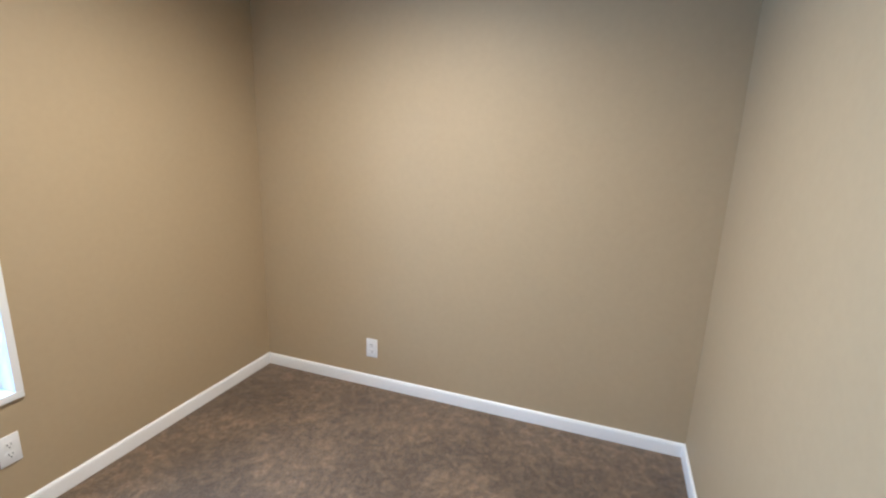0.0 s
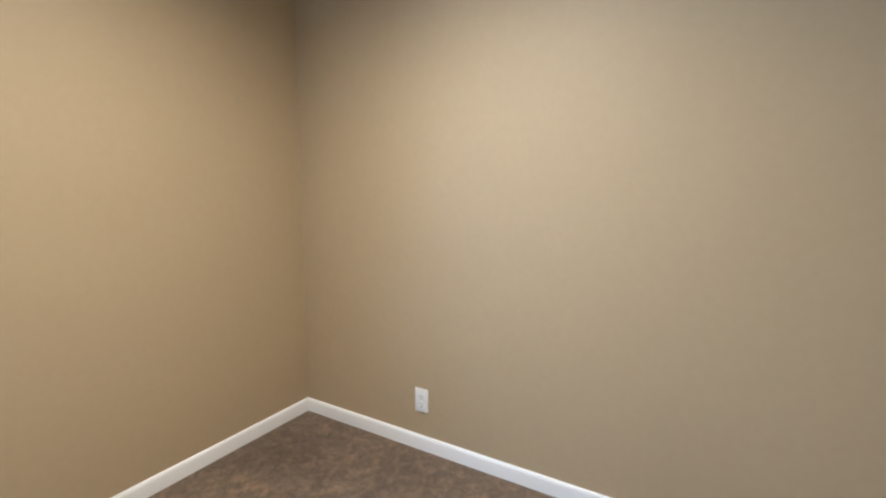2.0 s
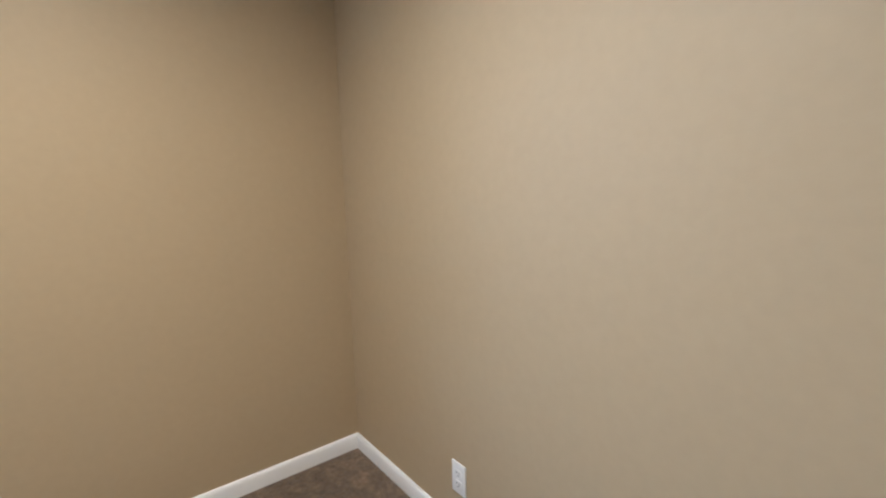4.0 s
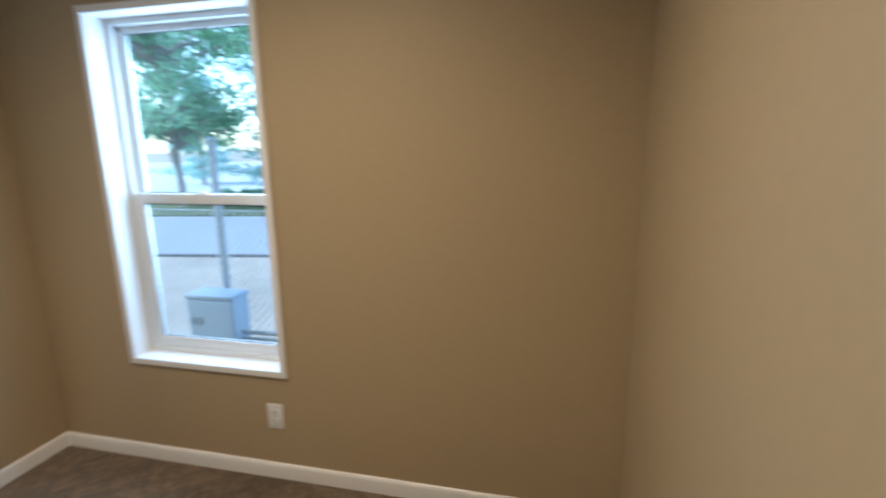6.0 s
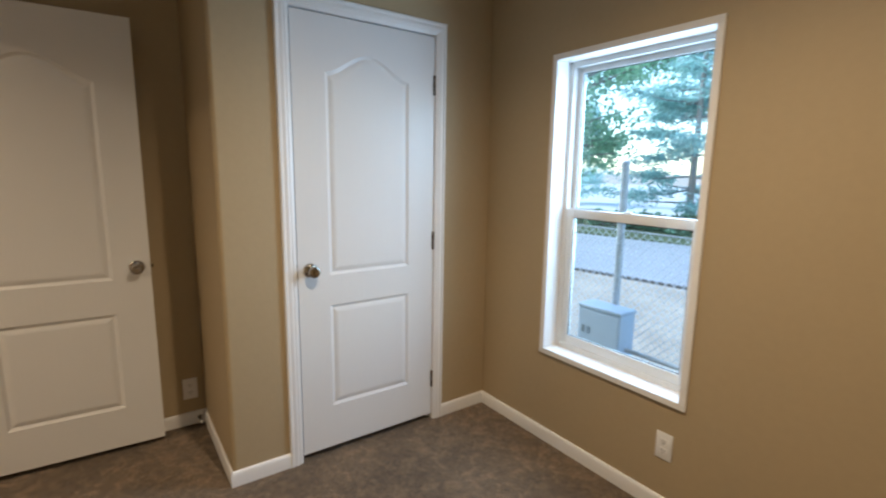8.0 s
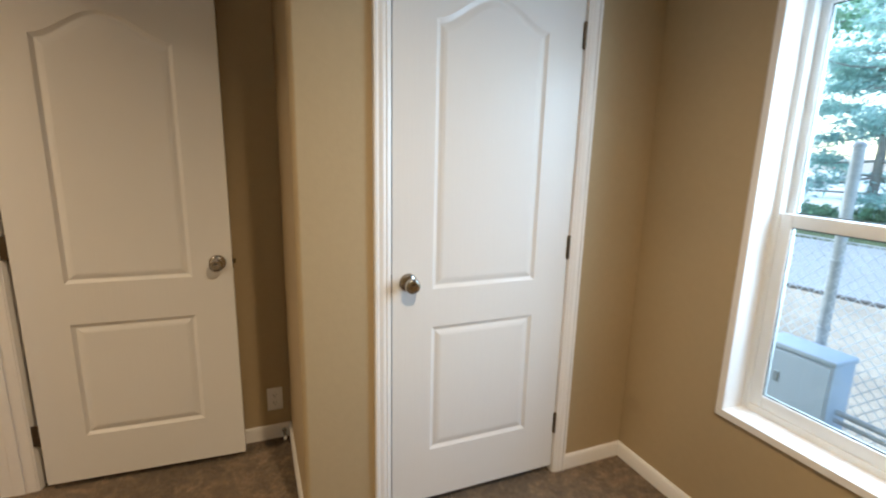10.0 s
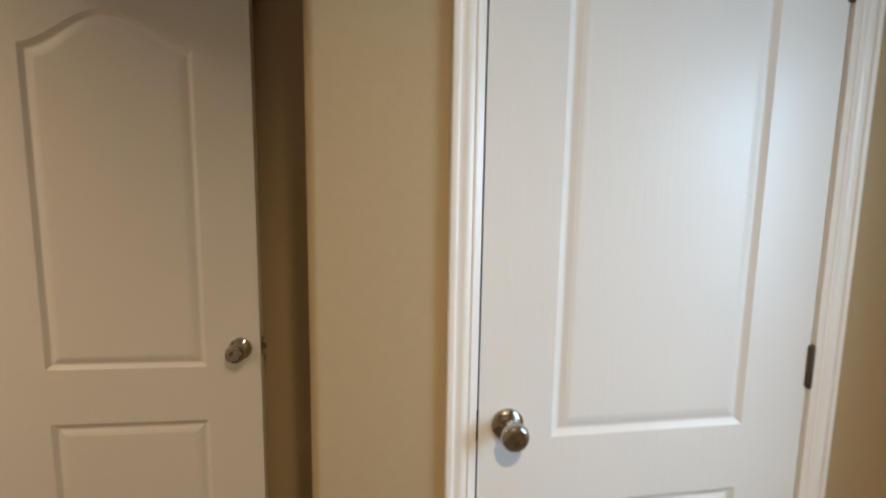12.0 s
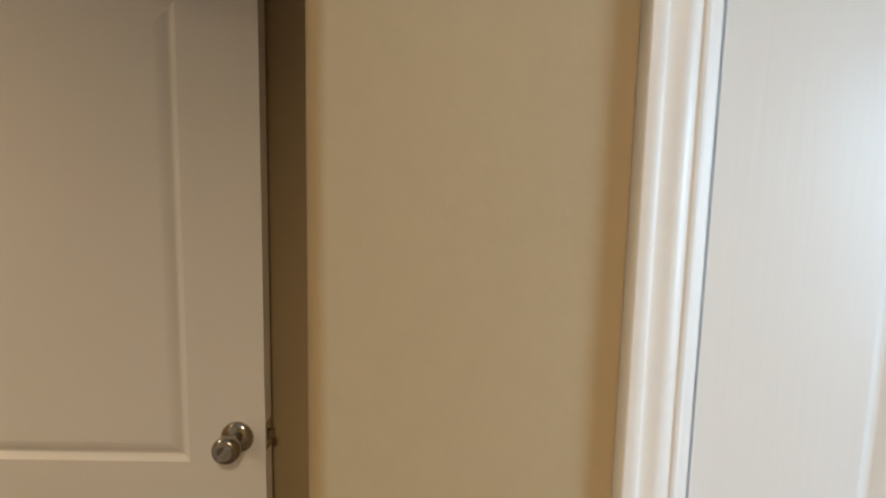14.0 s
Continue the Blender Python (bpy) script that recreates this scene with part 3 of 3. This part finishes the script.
# ---- outdoors ----
def ground():
    tagged(part("ground", boxes((-400, 0.15, ZG - 0.4, 400, 900, ZG)), DRYGROUND), "dry sandy ground with leaf litter", "ground", kind="structure")
    tagged(part("ground", boxes((-400, -300, ZG - 0.4, 400, HALL_S - T, ZG)), DRYGROUND), "dry sandy ground behind the home", "ground", kind="structure")
    tagged(part("ground", boxes((-400, HALL_S - T, ZG - 0.4, XW - T, 0.15, ZG), (XE + T, HALL_S - T, ZG - 0.4, 400, 0.15, ZG)), DRYGROUND),
           "dry sandy ground beside the home", "ground", kind="structure")
    def strip(y0, y1, z0, z1):
        """A band across the view that runs slightly aslant of the home."""
        bm = bmesh.new()
        prism(bm, [(-90, y0 - 13.5), (90, y0 + 13.5), (90, y1 + 13.5), (-90, y1 - 13.5)], z0, z1)
        for v in bm.verts:
            if v.co.y < 0.6:
                t = (0.6 - v.co.y) / 0.15
                v.co.x, v.co.y = v.co.x + t, 0.6
        return bm

    tagged(part("road", strip(5.66, 10.3, ZG + 0.004, ZG + 0.02), ASPHALT), "pale worn asphalt street", "road", kind="structure")
    tagged(part("kerb", strip(5.56, 5.65, ZG, ZG + 0.035), KERBDARK), "low concrete kerb along the street", "kerb", kind="structure")
    tagged(part("verge", strip(10.31, 14.6, ZG + 0.004, ZG + 0.06), GRASS), "green grass verge beyond the street", "grass", kind="structure")
    tagged(part("parking_lot", strip(14.61, 70.0, ZG + 0.004, ZG + 0.03), CONCRETE), "pale concrete lot behind the trees", "pavement", kind="structure")


def chain_fence():
    f = thing("chain_link_fence", "galvanised chain-link fence on steel posts", "fence", at=pose(0, 0, ZG))
    y, top = 0.90, 1.034
    for x in (-5.2, -2.5, 0.270, 2.9, 5.6):
        tall = 0.40 if 0 < x < 1 else 0.0             # one post stands taller than the wire
        bm = lathe([(0.024, ZG), (0.024, top + tall + 0.012), (0.028, top + tall + 0.015), (0.026, top + tall + 0.028), (0.010, top + tall + 0.038)], 18, "z")
        for v in bm.verts:
            v.co += Vector((x, y, -ZG))
        p = part("post", bm, GALV, f, "round galvanised post with domed cap", smooth=True)
        for z in (0.30, 0.62, 0.94):
            bm = lathe([(0.0245, z - 0.010), (0.028, z - 0.008), (0.028, z + 0.008), (0.0245, z + 0.010)], 18, "z")
            for v in bm.verts:
                v.co += Vector((x, y, -ZG))
            part("tension_band", bm, GALV, p, smooth=True)
    for n, z, r in (("tension_wire", top, 0.004), ("bottom_wire", ZG + 0.06, 0.004)):
        bm = lathe([(r, -5.2), (r, 5.6)], 8)
        for v in bm.verts:
            v.co += Vector((0, y, z - ZG))
        part(n, bm, GALV, f, smooth=True)
    # woven wire: two crossing families of zigzag runs
    verts, faces = [], []
    pitch, r, x0, x1, z0, z1 = 0.054, 0.0014, -5.2, 5.6, ZG + 0.04, top + 0.006
    h = z1 - z0
    n = int((x1 - x0 + h) / pitch)
    for s, off in ((1, 0.0), (-1, 0.004)):
        for i in range(n):
            a = x0 + i * pitch - (h if s > 0 else 0)
            p, q = Vector((a, y - 0.02 + off, z0 - ZG)), Vector((a + s * h, y - 0.02 + off, z1 - ZG))
            if s < 0:
                p.x, q.x = a + 0.0, a - h
            side = Vector((0.7, 0, -0.7 * s)) * r * 1.4
            dep = Vector((0, r * 1.4, 0))
            k = len(verts)
            verts += [p + side, p + dep, p - side, p - dep, q + side, q + dep, q - side, q - dep]
            faces += [(k + j, k + (j + 1) % 4, k + 4 + (j + 1) % 4, k + 4 + j) for j in range(4)]
    me = bpy.data.meshes.new("wire_mesh")
    me.from_pydata([tuple(v) for v in verts], [], faces)
    me.materials.append(WIRE)
    m = new("wire_mesh", me)
    m.parent = f
    tagged(m, "diamond chain-link wire", kind="stuff")


def utility_box():
    b = thing("utility_box", "pale grey-blue steel utility box standing on the ground", "utility box", at=pose(0.290, 0.778, ZG))
    w, d, h = 0.156, 0.075, 0.892
    part("body", boxes((-w, -d, 0.0, w, d, h - 0.012), bevel=0.004), BOXPAINT, b, smooth=True)
    part("lid", boxes((-w - 0.006, -d - 0.008, h - 0.012, w + 0.006, d + 0.006, h + 0.012), bevel=0.005), BOXPAINT, b, "overhanging top lid", smooth=True)
    dr = part("door", boxes((-w + 0.012, -d - 0.004, 0.05, w - 0.012, -d, h - 0.025), bevel=0.002), BOXPAINT, b)
    for x in (-0.115, -0.070):
        part("latch", boxes((x - 0.012, -d - 0.008, 0.715, x + 0.012, -d - 0.003, 0.765), bevel=0.003), LATCH, dr, "dull grey recessed latch")
    for z, r in ((0.660, 0.013), (0.620, 0.010)):
        bm = lathe([(r, w), (r, w + 3.2)], 12)
        for v in bm.verts:
            v.co.z += z
        part("conduit", bm, GALV, b, "steel conduit running from the box along the fence", smooth=True)


def leaf_cloud(centres, count, size, spread, seed, thin=1.0, droop=0.0, flat=0.6):
    """Many small bent leaves scattered round the given centres."""
    rnd = random.Random(seed)
    verts, faces = [], []
    for _ in range(count):
        c, r = centres[rnd.randrange(len(centres))]
        d = Vector((rnd.gauss(0, 1), rnd.gauss(0, 1), rnd.gauss(0, flat)))
        d = d.normalized() * r * (rnd.random() ** 0.45) * spread
        p = Vector(c) + d + Vector((0, 0, -droop * rnd.random()))
        a = Vector((rnd.gauss(0, 1), rnd.gauss(0, 1), rnd.gauss(0, 0.5))).normalized()
        b = a.orthogonal().normalized()
        b = Matrix.Rotation(rnd.random() * 6.28, 3, a) @ b
        s = size * rnd.uniform(0.6, 1.4)
        w = s * 0.5 * thin
        k = len(verts)
        verts += [p, p + a * s * 0.5 + b * w, p + a * s + Vector((0, 0, -0.15 * s)), p + a * s * 0.5 - b * w]
        faces += [(k, k + 1, k + 2), (k, k + 2, k + 3)]
    return verts, faces


def mesh_part(name, verts, faces, mat, parent, label=""):
    me = bpy.data.meshes.new(name)
    me.from_pydata([tuple(v) for v in verts], [], faces)
    me.materials.append(mat)
    ob = new(name, me)
    ob.parent = parent
    if label:
        ob["label"] = label
    return ob


def broadleaf(x, y, height, crown, seed, label, low=0.30, count=9000):
    rnd = random.Random(seed)
    t = thing("broadleaf_tree", label, "tree", at=pose(x, y, ZG))
    bm = bmesh.new()
    pts = [(rnd.uniform(-0.1, 0.1) * i, rnd.uniform(-0.1, 0.1) * i, height * 0.8 * i / 6) for i in range(7)]
    tube(bm, pts, [0.11 * (1 - 0.13 * i) for i in range(7)], 10)
    centres = []
    for i in range(26):
        f = rnd.uniform(low, 1.0)
        base = Vector((0, 0, height * (0.2 + 0.55 * f)))
        a = rnd.random() * 6.28
        ln = crown * rnd.uniform(0.5, 1.0) * (1.15 - 0.6 * abs(f - 0.55))
        tip = Vector((math.cos(a) * ln, math.sin(a) * ln, height * (low + (1 - low) * f * rnd.uniform(0.85, 1.0))))
        mid = base.lerp(tip, 0.5) + Vector((0, 0, 0.25))
        tube(bm, [base, mid, tip], [0.06, 0.035, 0.012], 6)
        for k in (0.55, 0.8, 1.0):
            centres.append((base.lerp(tip, k) + Vector((rnd.gauss(0, 0.2), rnd.gauss(0, 0.2), rnd.gauss(0, 0.15))), rnd.uniform(0.35, 0.75)))
    part("trunk", bm, BARK, t, "grey-brown trunk with forking limbs", smooth=True)
    v, f = leaf_cloud(centres, count, 0.13, 1.0, seed + 7)
    mesh_part("crown", v, f, LEAF, t, "loose crown of small green leaves")


def pine(x, y, height, reach, seed, label, first=0.16, count=11000):
    rnd = random.Random(seed)
    t = thing("pine_tree", label, "tree", at=pose(x, y, ZG))
    bm = bmesh.new()
    lean = rnd.uniform(-0.03, 0.03)
    pts = [(lean * height * i / 8, 0, height * i / 8) for i in range(9)]
    tube(bm, pts, [0.12 * (1 - 0.105 * i) for i in range(9)], 10)
    centres = []
    z = height * first
    while z < height * 0.97:
        for _ in range(rnd.randrange(3, 5)):
            a = rnd.random() * 6.28
            ln = reach * (1 - 0.75 * (z / height)) * rnd.uniform(0.55, 1.1)
            base = Vector((lean * z, 0, z))
            tip = base + Vector((math.cos(a) * ln, math.sin(a) * ln, ln * rnd.uniform(-0.10, 0.22)))
            mid = base.lerp(tip, 0.5) + Vector((0, 0, -0.06 * ln))
            tube(bm, [base, mid, tip], [0.035, 0.022, 0.008], 5)
            for k in (0.45, 0.65, 0.85, 1.0):
                centres.append((base.lerp(tip, k) + Vector((rnd.gauss(0, 0.12), rnd.gauss(0, 0.12), rnd.gauss(0, 0.05))), rnd.uniform(0.30, 0.58)))
        z += height * rnd.uniform(0.035, 0.075)
    part("trunk", bm, BARK, t, "straight tapering trunk with bare lower limbs", smooth=True)
    v, f = leaf_cloud(centres, count, 0.20, 1.0, seed + 5, thin=0.26, flat=0.3)
    mesh_part("crown", v, f, NEEDLE, t, "open whorls of blue-green needles")


def shrub(x, y, w, h, seed):
    rnd = random.Random(seed)
    s = thing("shrub", "low rounded green shrub on the grass verge", "shrub", group="shrubs on the verge", at=pose(x, y, ZG))
    bm = bmesh.new()
    for i in range(7):
        a = rnd.random() * 6.28
        tube(bm, [(0, 0, 0), (math.cos(a) * w * 0.2, math.sin(a) * w * 0.2, h * 0.4), (math.cos(a) * w * 0.4, math.sin(a) * w * 0.4, h * 0.75)], [0.02, 0.014, 0.006], 5)
    part("stem", bm, BARK, s)
    cs = [((rnd.uniform(-w, w) * 0.5, rnd.uniform(-w, w) * 0.3, h * rnd.uniform(0.25, 0.8)), h * 0.33) for _ in range(22)]
    v, f = leaf_cloud(cs, 3500, 0.09, 1.0, seed)
    mesh_part("crown", v, f, SHRUB, s, "dense small green leaves")


def far_house(x, y, w, label):
    h = thing("house", label, "house", at=pose(x, y, ZG))
    bm = boxes((-w / 2, 0, 0, w / 2, 6, 2.9))
    part("wall", bm, HOUSEWALL, h, "white lap-sided wall")
    bm = bmesh.new()
    pts = [(-0.4, 2.85), (6.4, 2.85), (3.0, 4.3)]
    a = [bm.verts.new((-w / 2 - 0.4, p, z)) for p, z in pts]
    b = [bm.verts.new((w / 2 + 0.4, p, z)) for p, z in pts]
    for i in range(3):
        bm.faces.new((a[i], a[(i + 1) % 3], b[(i + 1) % 3], b[i]))
    bm.faces.new(a), bm.faces.new(b)
    part("roof", bm, ROOFING, h, "grey shingled gable roof")
    for wx in (-w * 0.32, 0.0, w * 0.32):
        win = part("window", boxes((wx - 0.6, -0.05, 1.0, wx + 0.6, 0.0, 2.2)), VINYL, h)
        part("pane", boxes((wx - 0.52, -0.06, 1.08, wx + 0.52, -0.052, 2.12)), DARKGLASS, win)


def parked_car(x, y, paint, label, turn=0):
    c = thing("car", label, "car", group="parked cars", at=pose(x, y, ZG + 0.02, 0, 0, turn))
    bm = bmesh.new()
    side = [(-2.2, 0.35), (-2.25, 0.75), (-2.0, 0.98), (-1.1, 1.05), (-0.4, 1.48), (1.0, 1.50), (1.75, 1.08), (2.2, 0.98), (2.25, 0.40)]
    a = [bm.verts.new((px, -0.88, pz)) for px, pz in side]
    b = [bm.verts.new((px, 0.88, pz)) for px, pz in side]
    n = len(side)
    for i in range(n):
        bm.faces.new((a[i], a[(i + 1) % n], b[(i + 1) % n], b[i]))
    bm.faces.new(a), bm.faces.new(b)
    bmesh.ops.bevel(bm, geom=list(bm.edges), offset=0.07, segments=3, profile=0.5, affect="EDGES")
    part("body", bm, paint, c, smooth=True)
    for px0, px1 in ((-0.85, 0.20), (0.28, 1.25)):
        part("side_window", boxes((px0 + 0.15, -0.893, 1.08, px1, -0.872, 1.40), bevel=0.008), DARKGLASS, c)
    for px in (-1.4, 1.4):
        for s in (-1, 1):
            bm = lathe([(0.2, -0.1), (0.31, -0.1), (0.33, -0.06), (0.33, 0.06), (0.31, 0.1), (0.2, 0.1)], 20, "y")
            for v in bm.verts:
                v.co += Vector((px, s * 0.80, 0.33))
            wh = part("wheel", bm, TYRE, c, smooth=True)
            bm = lathe([(0.0, -0.11), (0.2, -0.105), (0.2, 0.105), (0.0, 0.11)], 16, "y")
            for v in bm.verts:
                v.co += Vector((px, s * 0.80, 0.33))
            part("rim", bm, GALV, wh, smooth=True)


ground()
chain_fence()
utility_box()
broadleaf(-8.9, 10.9, 4.2, 2.0, 11, "broadleaf tree with loose green crown beside the street", 0.34, 4800)
broadleaf(-10.4, 12.6, 6.7, 4.9, 23, "tall broadleaf tree with high spreading branches", 0.60, 22000)
pine(-4.7, 14.6, 10.5, 2.4, 31, "tall pine with open blue-green branches", 0.12, 14000)
pine(-5.6, 13.1, 9.5, 2.7, 37, "slender pine with open limbs over the verge", 0.09, 20000)
pine(-3.2, 17.0, 10.5, 3.0, 43, "dense pine behind the grass verge", 0.10, 16000)
pine(-15.5, 20.0, 5.5, 2.2, 47, "distant pine behind the other trees", 0.12)
for sx, sy, sw, sh, sd in ((-7.4, 11.6, 2.2, 0.5, 3), (-5.8, 11.9, 2.4, 0.55, 4), (-4.2, 12.6, 2.0, 0.6, 5), (-2.2, 13.2, 2.2, 0.6, 6)):
    shrub(sx, sy, sw, sh, sd)
far_house(-46, 30, 17, "white single-storey house beyond the street")
far_house(2, 32, 14, "pale single-storey house behind the trees")
parked_car(-21.5, 15.4, CARPAINT, "white parked car beyond the street", 22)
parked_car(-7.4, 24.5, CARBLUE, "blue parked car behind the pines", 22)
